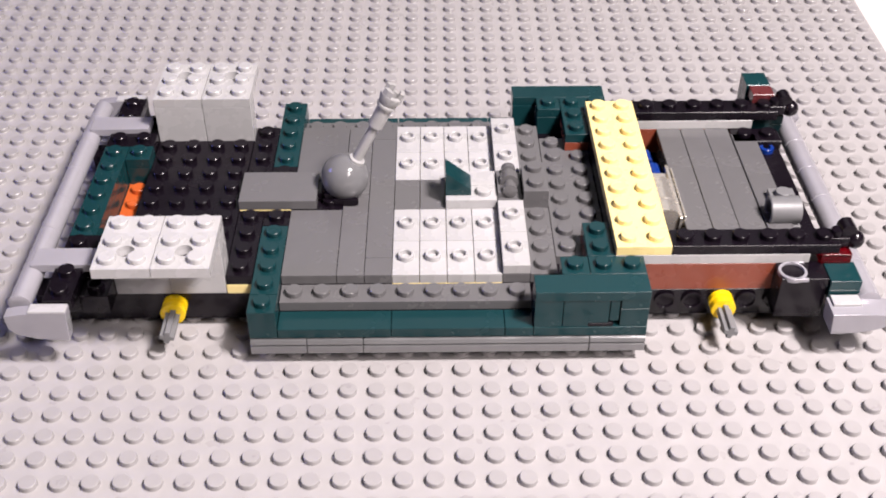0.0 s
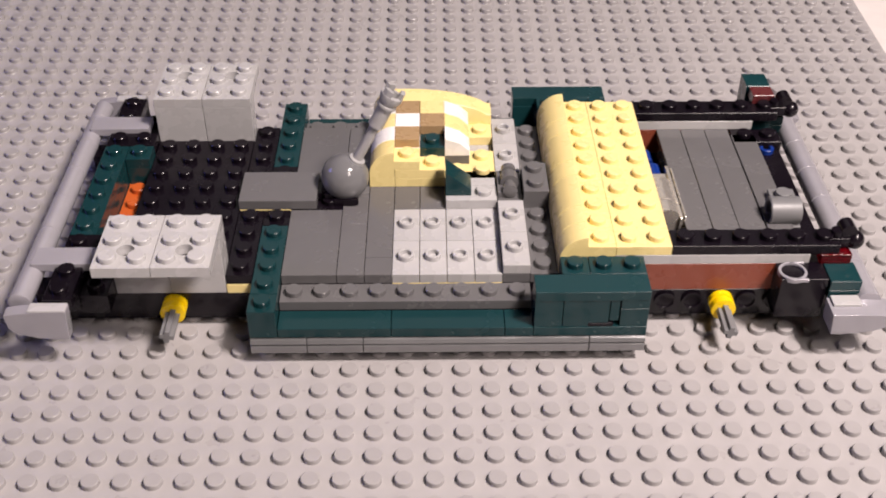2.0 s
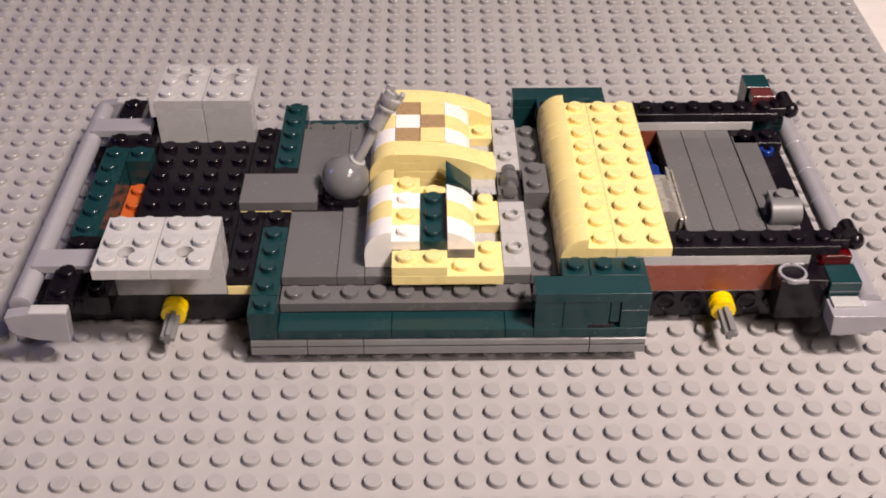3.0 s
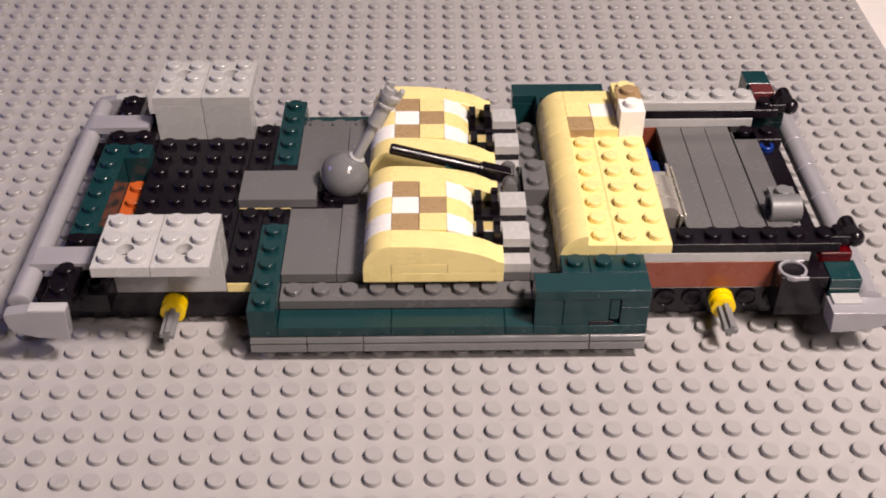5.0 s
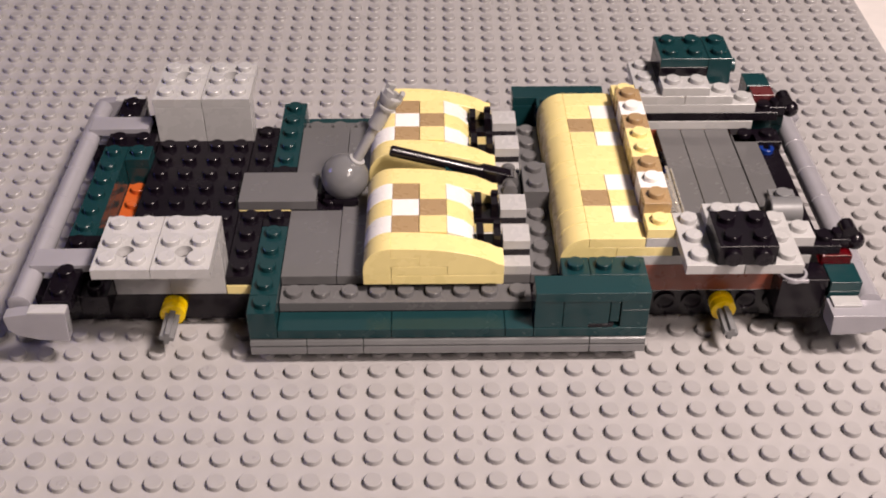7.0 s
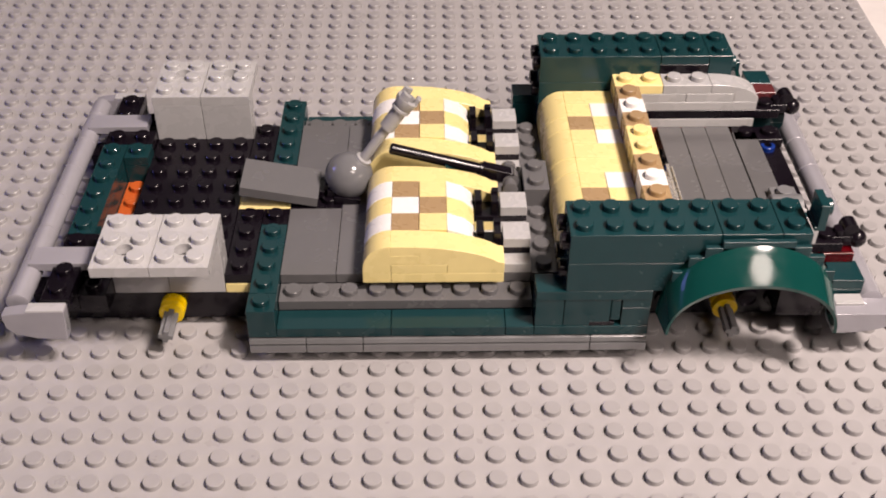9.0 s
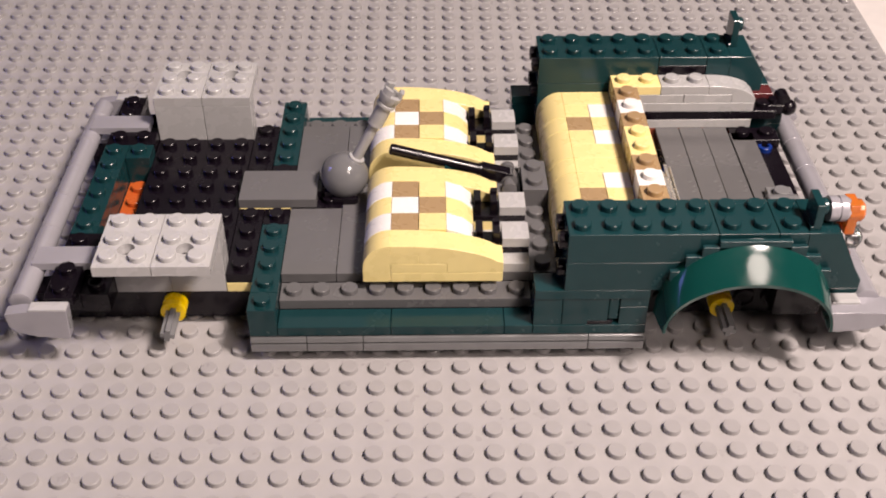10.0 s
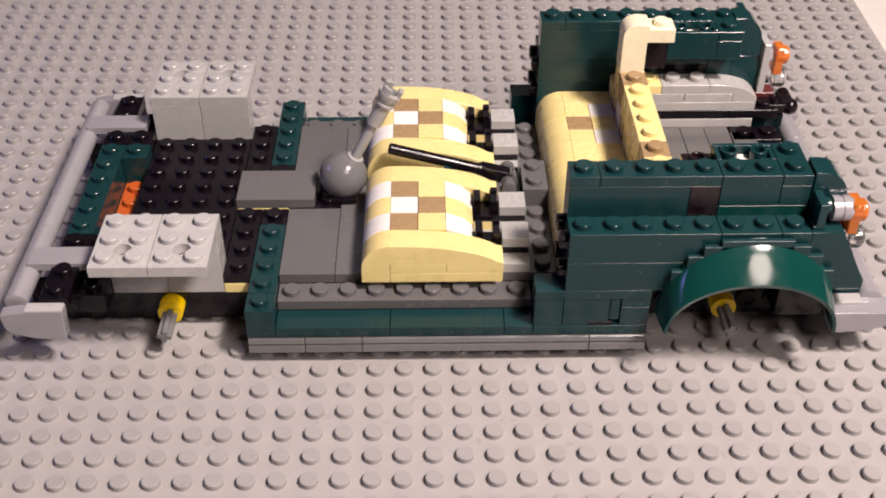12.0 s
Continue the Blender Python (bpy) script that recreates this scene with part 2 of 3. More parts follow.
def turned(x, y, z, axis="Z"):
    t = {"Z": Matrix(), "X": Matrix.Rotation(radians(90), 4, "Y"), "Y": Matrix.Rotation(radians(-90), 4, "X")}[axis]
    return Matrix.Translation((x, y, z)) @ t


def ball(r, n=10):
    return [(max(r * math.sin(math.pi * i / n), 0.05), -r * math.cos(math.pi * i / n)) for i in range(n + 1)]


def build_middle():
    # blocks under the chassis, and the two long beams
    put("support_brick", 10, 4, 1, BLACK, -3, 11, 0, "none")
    put("floor_plate", 27, 6, 2, BLACK, -12, 10, 1, "none")
    for k in (8, 17):
        put("side_beam", 28, 1, 3, BLACK, -13, k, 1, "none")
    # side skirts
    poly = [(-0.5, 0.0), (0.28, 0.0), (0.28, 0.86), (0.20, 0.90), (0.20, 0.98)] + arc(-0.06, 1.02, 0.34, 0.70, 0, 90, 8) + [(-0.5, 1.72)]
    for k, side in ((5.70, -1), (19.30, 1)):
        for x0, x1 in ((-5.5, -3.5), (-3.5, -1.5), (-1.5, 6.5), (6.5, 8.5)):
            bm = bmesh.new()
            add_prism(bm, [(a * U, b * H) for a, b in poly], -(x1 - x0) * U / 2 + GAP, (x1 - x0) * U / 2 - GAP, 0.15)
            turn = Matrix.Rotation(radians(90 * side), 4, "Z")
            part("skirt_rail", finish(bm, "skirt_rail", SKIRT), CAR, grid((x0 + x1) / 2, k, 1.3) @ turn, "shiny grey side rail")
    for x0, n in ((-4, 4), (0, 4), (4, 1)):
        both("side_tile", n, 1, 1, GREEN, x0, 6, 3, "none")
    both("lower_sill", 14, 1, 1, GREEN, -5, 6.06, 2, "none")
    both("inner_sill", 14, 1, 2, BLACK, -5, 7, 2, "none")
    both("sill_plate", 9, 1, 1, DARK, -4, 7, 4)
    both("green_corner_brick", 1, 1, 3, GREEN, -5, 6, 3)
    both("green_edge_plate", 1, 4, 1, GREEN, -5, 7, 5)
    both("edge_filler", 1, 4, 1, BLACK, -5, 7, 4, "none")
    put("black_edge_plate", 1, 1, 1, BLACK, -5, 11, 5)
    put("black_edge_plate", 1, 1, 1, BLACK, -5, 14, 5)
    put("yellow_plate", 2, 2, 1, TAN, -6, 12, 5, "none")
    both("black_cross_plate", 1, 4, 1, BLACK, -6, 8, 5)
    both("yellow_plate", 1, 1, 1, TAN, -6, 7.98, 4, "none")
    put("cross_plate_base", 2, 8, 1, BLACK, -6, 9, 4, "none")
    # floor of the cab
    for x0, nx, k0, nk in ((-4, 2, 8, 4), (-4, 2, 14, 4), (-2, 1, 8, 5), (-2, 1, 13, 5), (-1, 1, 8, 1), (-1, 1, 9, 8), (-1, 1, 17, 1)):
        put("floor_tile", nx, nk, 1, DARK, x0, k0, 5, "none")
    put("floor_base", 4, 10, 1, BLACK, -4, 8, 4, "none")
    put("pale_floor_base", 4, 10, 1, TAN, 0, 8, 4, "none")
    put("floor_base", 4, 10, 1, BLACK, 4, 8, 4, "none")
    put("centre_plate", 2, 2, 1, BLACK, -4, 12, 5)
    for x in (0, 1, 2, 3):
        for k in (8, 10, 14, 16):
            put("jumper_plate", 1, 2, 1, LIGHT, x, k, 5, "middle")
    for x in (0, 1):
        put("floor_tile", 1, 2, 1, DARK, x, 12, 5, "none")
    put("light_plate", 2, 2, 1, LIGHT, 2, 12, 5, "none")
    put("light_stud_plate", 2, 1, 1, LIGHT, 2, 12, 6, "right")
    put("light_stud_plate", 2, 1, 1, LIGHT, 2, 13, 6, "none")
    part("green_slope", profile([(-0.5, 0), (0.5, 0), (0.5, 0.7), (-0.5, 2.7)], 1, GREEN), CAR, grid(2, 12.3, 7))
    for k in (8, 10, 14, 16):
        put("jumper_plate", 1, 2, 1, LIGHT, 4, k, 6, "middle")
    put("dark_plate", 1, 10, 1, DARK, 4, 8, 5, "none")
    put("dark_plate", 1, 10, 1, DARK, 5, 8, 5)
    put("dark_plate", 2, 8, 1, DARK, 6, 9, 5)
    put("dark_brick", 1, 2, 3, DARK, 5, 12, 5.02)
    axle = Matrix.Translation((0, 0, 5.2)) @ Matrix.Rotation(radians(90), 4, "X")
    rings = [(1.6, -6.5), (2.3, -6.3), (2.3, -4.2), (1.5, -4.0), (1.5, -2.0), (2.9, -1.8), (2.9, 1.8), (1.5, 2.0), (1.5, 4.0), (2.3, 4.2), (2.3, 6.3), (1.6, 6.5)]
    part("hinge_clip", shape("hinge_clip", DARK, [(-3.8, 3.8, -7.6, 7.6, 0, 2.6), (-3.8, -1.5, -6, 6, 2, 4.5)], [(rings, axle)]), CAR, grid(4, 12.5, 6))
    # green side boxes ahead of the rear wheels
    both("green_slab", 4, 1, 1, GREEN, 5, 6, 7, "none")
    for x0, n in ((5, 1), (6, 1.62)):
        both("green_box_brick", n, 1, 3, GREEN, x0, 6.03, 4, "none")
    both("green_box_brick", 1, 1, 2, GREEN, 8, 6.03, 4, "none")
    both("green_box_plate", 1, 1, 1, GREEN, 8, 6.03, 6, "none")
    both("green_box_post", 0.34, 1, 2.3, GREEN, 7.63, 6.05, 4.6, "none")
    both("black_slot", 0.9, 1, 0.4, BLACK, 6.9, 6.01, 4.05, "none")
    both("green_box_tile", 4, 1, 1, GREEN, 5, 6, 3, "none")
    both("green_plate", 1, 1, 1, GREEN, 6, 7, 7)
    both("green_plate", 2, 1, 1, GREEN, 7, 7, 7)
    both("green_plate", 1, 2, 1, GREEN, 7, 8, 7)
    both("green_under_brick", 3, 1, 3, GREEN, 6, 7, 4, "none")
    both("brown_under_brick", 1, 2, 1, BROWN, 7, 8, 6, "none")
    # rear frame
    both("brown_brick", 5, 1, 3, BROWN, 9, 8, 4, "none")
    both("light_strip", 7, 1, 1, LIGHT, 8, 8, 7, "none")
    both("black_frame_plate", 6, 1, 1, BLACK, 10, 8, 8)
    put("pale_bench_plate", 2, 10, 1, TAN, 8, 8, 8)
    put("bench_wall", 1, 8, 4, BLACK, 8, 9, 4, "none")
    for x0, nk in ((10.97, 8), (11.98, 8), (12.98, 8), (14.02, 7)):
        put("boot_tile", 1, nk, 1, DARK, x0, 9.6, 6, "none")
    put("boot_base", 4, 6, 2, BLACK, 10.85, 10, 4, "none")
    put("boot_beam", 1, 8, 3, BLACK, 15, 9, 3, "none")
    both("boot_plate", 2, 1, 1, BLACK, 14.05, 9, 6)
    part("silver_box", shape("silver_box", CHROME, [(-3.0, 2.6, -12, 12, 0, 5.0), (2.6, 3.6, -13, 15, 0, 6.0), (3.9, 4.5, -13, 13, 0, 6.4)], [([(1.5, -12.2), (4.6, -11.8), (4.6, -6), (4.0, -5.6), (4.6, -5.2), (4.6, 6.0), (3.0, 7.5), (1.0, 8.0)], turned(-0.8, 0, 3.4, "Y"))]), CAR, grid(9.98, 11.7, 5.5), "silver plated box")
    part("grey_half_tube", shape("grey_half_tube", STONE, [(-5.6, 3.0, -4.1, 4.1, -4, -3.0), (-3.9, 3.9, 4.0, 11.5, -4, 0.0)], [([(3.0, 2.0), (3.0, -6.2), (3.3, -6.5), (4.0, -6.5), (4.25, -6.2), (4.25, 2.6), (3.9, 2.9), (0.1, 3.0)], turned(0, 0, 0.2, "X")), ([(2.4, 0), (2.4, 1.5), (2.2, 1.7)], turned(0, 7.8, 0))]), CAR, grid(14.45, 10.3, 7.7), "grey half tube with a stud")
    for x, k, up in ((14.92, 15.4, "Z"), (9.7, 14.6, "Y"), (9.9, 13.6, "Y")):
        part("blue_pin", shape("blue_pin", BLUE, (), [([(1.5, -3), (2.4, -3), (2.4, 3), (2.2, 3.2), (1.3, 3.2), (1.2, 1)], turned(0, 0, 0, up))]), CAR, grid(x, k, 5.5 if up == "Z" else 6.3), "blue connector pin")
    for x in (9.5, 10.5, 12.5, 13.5):
        for k, d in ((7.46, 1), (17.54, -1)):
            part("beam_ring", shape("beam_ring", BLACK, (), [([(3.1, 0), (3.1, 0.5), (2.5, 0.5), (2.3, -0.4)], turned(0, 0, 0, "Y") @ Matrix.Rotation(radians(180 if d > 0 else 0), 4, "X"))]), CAR, grid(x, k, 2.8))


def build_ends():
    # front end: deck, bracket bricks and bumper
    put("black_deck_plate", 4, 8, 1, BLACK, -10, 9, 5)
    put("deck_base", 4, 8, 1, BLACK, -10, 9, 4, "none")
    put("orange_plate", 1, 4, 1, ORANGE, -11, 11, 3)
    both("black_end_plate", 1, 2, 1, BLACK, -12, 6.25, 6.1)
    both("black_end_brick", 1, 1, 2, BLACK, -12, 7, 4.1, "none")
    both("black_end_stud_brick", 1, 1, 2, BLACK, -11, 7, 3.9, "hollow")
    both("black_end_plate", 2, 1, 1, BLACK, -12, 9, 6)
    both("black_end_block", 2, 1, 2, BLACK, -12, 8, 4, "none")
    for k in (8, 17):
        part("grey_end_tile", shape("grey_end_tile", PEARL, [(-10.4, 9.2, -3.9, 3.9, 0, 2.6)]), CAR, grid(-12.05, k, 6.65), "pearl grey tile")
    put("green_end_plate", 1, 6, 1, GREEN, -12, 10, 6)
    put("green_end_plate", 1, 1, 1, GREEN, -11, 15, 6)
    put("green_end_wall", 1, 6, 3, GREEN, -12, 10, 3, "none")
    both("green_end_block", 1, 1, 3, GREEN, -11, 10, 3, "none")
    for x0 in (-10, -8):
        both("light_bracket_plate", 2, 3, 1, LIGHT, x0, 6, 10, "all", "light grey plate with a round hole", ((0, -4.0),))
        both("light_bracket_brick", 2, 1, 6, LIGHT, x0, 8, 4, "none")
    for x, k0, n, z, r in ((-13.4, 5.95, 13.1 * U, 6.2, 3.15), (16.44, 6.25, 12.6 * U, 4.95, 3.6)):
        rings = [(r - 0.7, 0.05), (r, 0.3)]
        for q in range(1, 7):
            rings += [(r, q * 16 - 0.5), (r - 0.25, q * 16 - 0.3), (r - 0.25, q * 16 - 0.1), (r, q * 16 + 0.1)]
        rings += [(r, n - 0.3), (r - 0.7, n - 0.05)]
        part("bumper_tube", shape("bumper_tube", PEARL, (), [(rings, turned(0, 0, 0, "Y"))]), CAR, grid(x, k0, z), "pearl grey bumper tube")
    for k, d in ((5.62, 1), (19.38, -1)):
        w = sorted((-2.9 * d, 0.9 * d))
        poly = [(6.4, -0.3), (7.2, 9.8), (-1.2, 9.8), (-6.0, 9.5), (-10.0, 8.8), (-9.6, 4.2), (-7.2, 2.0), (-2.0, 0.4)]
        front_end = part("bumper_end", shape("bumper_end", PEARL, (), (), [(poly, *w)]), CAR, grid(-12.5, k, 3.6), "pearl grey curved bumper end")
        under("bumper_tile", shape("bumper_tile", LIGHT, [(-3.2, 7.0, *sorted((-2.8 * d, 0.8 * d)), 0, 0.5)]), front_end, grid(-12.5, k, 6.67), "light grey tile")
        under("slot", shape("slot", STONE, [(6.6, 7.1, *sorted((-1.9 * d, 0.0)), 2.6, 7.0)]), front_end, grid(-12.5, k, 3.6), "grey slot")
        w = sorted((-1.7 * d, 6.0 * d))
        poly = [(-8.4, 0.0), (-9.0, 7.2), (2.0, 7.2), (7.4, 6.8), (9.8, 6.0), (8.2, 3.0), (4.0, 1.4), (-1.0, 0.4)]
        part("bumper_end", shape("bumper_end", PEARL, (), (), [(poly, *w)]), CAR, grid(16.05, k, 3.1), "pearl grey curved bumper end")
        part("bumper_tile", shape("bumper_tile", LIGHT, [(-4.0, 4.0, -2.1, 2.1, 0, 0.9)]), CAR, grid(15.55, k + 0.5 * d, 5.33), "light grey tile")
    # axles with yellow bushes
    cross = [(2.4, -0.9), (2.4, 0.9), (0.9, 0.9), (0.9, 2.4), (-0.9, 2.4), (-0.9, 0.9), (-2.4, 0.9), (-2.4, -0.9), (-0.9, -0.9), (-0.9, -2.4), (0.9, -2.4), (0.9, -0.9)]
    for x in (-8.45, 11.55):
        axle = part("axle", shape("axle", STONE, (), (), [([(a * 0.85, b * 0.85) for a, b in cross], -6.85 * U, 6.85 * U)]), CAR, grid(x, 12.5, 2.8) @ Matrix.Rotation(radians(12), 4, "Y"), "grey cross axle")
        for k in (7.2, 17.8):
            under("axle_bush", shape("axle_bush", YELLOW, (), [([(2.6, -2.6), (3.6, -2.4), (3.6, -0.6), (3.0, -0.4), (3.0, 0.4), (3.6, 0.6), (3.6, 2.4), (2.6, 2.6)], turned(0, 0, 0, "Y"))]), axle, grid(x, k, 2.8), "bright yellow bush")
    # rear corners
    for k, d in ((8, -1), (17, 1)):
        block = part("black_corner_block", shape("black_corner_block", BLACK, [(-8.0, 5.4, -4, 4, 0, 14.0)]), CAR, grid(14.3, k + 0.9 * d, 2.6))
        under("connector_ring", shape("connector_ring", PEARL, [(0.0, 4.2, 3.35, 4.05, -0.8, 0.4), (0.0, 3.6, -4.05, -3.35, -0.8, 0.4)], [([(4.1, -1.0), (4.1, 0.2), (3.9, 0.4), (3.3, 0.4), (3.1, -0.8)], Matrix())]), block, grid(13.78, k + 0.98 * d, 7.02), "light grey connector ring")
        part("ball_joint", shape("ball_joint", BLACK, [(-9.0, -1, -1.8, 1.8, -1.6, 1.6)], [(ball(2.8), turned(1.0, 0, 0)), ([(1.2, -2.4), (2.4, -2.2), (2.4, 2.2), (1.2, 2.4)], turned(-1.4, 1.2, 3.0, "Y")), ([(1.7, -2), (1.7, 2.6)], turned(-4.6, 0, 1.0))]), CAR, grid(16.0, k, 8.7))
        if d < 0:
            part("red_plate", shape("red_plate", RED, [(-4.3, 4.5, -4, 4, 0, 3.2)]), CAR, grid(15.4, k + 0.05 * d, 7.02), "clear dark red plate")
        part("green_corner_plate", shape("green_corner_plate", GREEN, [(-4.3, 4.5, -4.4, 4.4, 0, 3.1), (-4.3, 4.5, -4.4, 4.4, 3.2, 6.35)]), CAR, grid(15.55, k + d, 5.0))
    part("green_post", shape("green_post", GREEN, [(-3.4, 3.6, -6.6, 4.0, -8.0, 5.4)]), CAR, grid(14.98, 17.9, 6.2))
    part("green_post", shape("green_post", GREEN, [(-4.0, 4.0, -4.2, 4.4, -16.0, 0.0)]), CAR, grid(14.95, 18.55, 10.0))
    part("brown_post", shape("brown_post", DARKRED, [(-3.2, 4.0, -6.0, -0.1, -3.6, -0.05)]), CAR, grid(14.95, 18.0, 10.0), "dark reddish brown block")


build_middle()
build_ends()

# ---------------------------------------------------------------- things that arrive, piece by piece
ARRIVALS = []
SHIFTS = []


def arrive(t, name, me, x, k, l, label, category="toy brick", group=""):
    """A loose piece that is set on the model at t seconds; until then it lies with the spare pieces on the table."""
    ob = place(tagged(new(name, me), label, category, group), grid(x, k, l))
    ARRIVALS.append((ob, t))
    return ob


def plate(t, name, nx, nk, nl, mat, x0, k0, l0, label, studs="all", category="toy brick", group=""):
    return arrive(t, name, brick(nx, nk, nl, mat, studs), x0 + (nx - 1) / 2, k0 + (nk - 1) / 2, l0, label, category, group)


CURVE = [(-1, 0), (0, 0), (0, 2), (1, 2), (1, 3), (0, 3), (0, 4)] + [(x, z) for x, z in arc(0, 1.5, 1, 2.5, 97, 180, 7)]
BENCH = [(-1, 0), (1, 0), (1, 3), (0, 3), (0, 4)] + [(x, z) for x, z in arc(0, 1.5, 1, 2.5, 97, 180, 7)]
SIDE = [(-2, 2), (-1, 2), (-1, 1), (0, 1), (0, 0), (2, 0), (2, 1.15)] + [(x, z) for x, z in arc(-1.6, 0.2, 3.65, 2.8, 22, 90, 8)] + [(-2, 3)]
CHEEK = [(-0.5, 0), (0.5, 0), (0.5, 0.55), (0.1, 1.45), (-0.5, 2.0)]


def seat(k, times):
    """One seat on the rows k to k + 4; times names when each piece comes."""
    g = "pieces of the checkered seats"
    plate(times["front_base"], "seat_plate", 4, 2, 1, TAN, 0, k, 6, "pale yellow studded plate at the base of a seat", "all", "plate", g)
    plate(times["back_base"], "seat_plate", 4, 2, 1, TAN, 0, k + 3, 6, "pale yellow studded plate at the base of a seat", "all", "plate", g)
    plate(times["grey"], "seat_core_plate", 3, 3, 1, DARK, 0, k + 1, 7, "dark grey studded plate inside a seat", "all", "plate", g)
    plate(times["green"], "seat_ridge_plate", 1, 3, 1, GREEN, 1, k + 1, 8, "dark green studded plate inside a seat", "all", "plate", g)
    for r in (0, 4):
        plate(times["rail%d" % r], "seat_rail_plate", 2, 1, 1, TAN, 0, k + r, 7, "pale yellow plate along the edge of a seat", "all", "plate", g)
        arrive(times["side%d" % r], "seat_side_slope", profile(SIDE, 1, TAN), 1.5, k + r, 7, "pale yellow curved slope along the edge of a seat", "curved slope", g)
    for r in range(5):
        white = r in (1, 3)
        arrive(times["curve%d" % r], "seat_front_curve", profile(CURVE, 1, WHITE if white else TAN, ((0.5, 3),)), -0.5, k + r, 6, ("white" if white else "pale yellow") + " rounded brick at the front of a seat", "curved slope", g)
    for r in (1, 2, 3):
        white = r in (1, 3)
        arrive(times["cheek%d" % r], "seat_cheek_slope", profile(CHEEK, 1, WHITE if white else TAN), 2, k + r, 8, ("white" if white else "pale yellow") + " small slope on a seat", "slope", g)
        a, b = ((NOUGAT, "light brown"), (TAN, "pale yellow")) if white else ((WHITE, "white"), (NOUGAT, "light brown"))
        plate(times["tile0%d" % r], "seat_tile", 1, 1, 1, a[0], 0, k + r, 9, a[1] + " square tile on a checkered seat", "none", "tile", g)
        plate(times["tile1%d" % r], "seat_tile", 1, 1, 1, b[0], 1, k + r, 9, b[1] + " square tile on a checkered seat", "none", "tile", g)


seat(13.5, dict(front_base=0.7, back_base=0.8, grey=0.9, rail4=0.9, rail0=1.0, green=1.1, cheek3=1.1, cheek2=1.2, cheek1=1.3, curve4=1.3, curve3=1.4, curve2=1.5, curve1=1.5, curve0=1.6, side4=1.7, tile03=1.7, tile13=1.8, tile02=1.9, tile12=1.9, tile01=2.0, tile11=2.1, side0=2.1))
seat(7.5, dict(back_base=2.2, front_base=2.3, grey=2.3, green=2.4, cheek3=2.5, cheek2=2.6, cheek1=2.6, rail4=2.7, rail0=2.7, curve4=2.8, curve3=2.9, curve2=2.9, curve1=3.0, curve0=3.1, side4=3.1, tile03=3.3, tile13=3.4, tile02=3.5, tile12=3.6, tile01=3.7, tile11=3.8, side0=3.9))


def seat_clips():
    for t, k in ((4.0, 16.5), (4.1, 14.6), (4.2, 10.5), (4.3, 8.6)):
        me = shape("clip", BLACK, [(-7.9, 7.9, -3.9, 3.9, 0, 2.0), (-7.5, -5.4, -3.2, 3.2, 1.9, 6.8), (-2.6, -0.5, -3.2, 3.2, 1.9, 6.8), (-7.6, -5.6, -3.2, -1.4, 6.0, 7.6), (-2.4, -0.4, 1.4, 3.2, 6.0, 7.6)])
        ob = arrive(t, "seat_clip", me, 3.5, k, 7, "black plastic clip with a light grey tile behind a seat", "clip", "clips behind the seats")
        part("tile", brick(1, 1, 1, LIGHT, "none"), ob, grid(4, k, 7.68), "light grey tile")
    a, b = Vector((4.05, 12.5, 7.9)), Vector((-0.62, 12.5, 11.2))
    length = math.hypot((a.x - b.x) * U, (a.z - b.z) * H)
    tilt = math.degrees(math.atan2((b.z - a.z) * H, (a.x - b.x) * U))
    rod = [(1.3, -length), (1.75, -length + 0.5), (1.75, -10.5), (2.1, -10.3), (2.1, -9.0)]
    ob = arrive(4.4, "hand_lever", shape("hand_lever", BLACK, [(-1.9, 1.9, -1.9, 1.9, -9.5, 0.5)], [(rod, Matrix())]), 4.05, 12.5, 7.9, "glossy black bar lever between the two seats", "lever")
    ob.matrix_basis = grid(4.05, 12.5, 7.9) @ Matrix.Rotation(radians(90 + tilt), 4, "Y")


seat_clips()


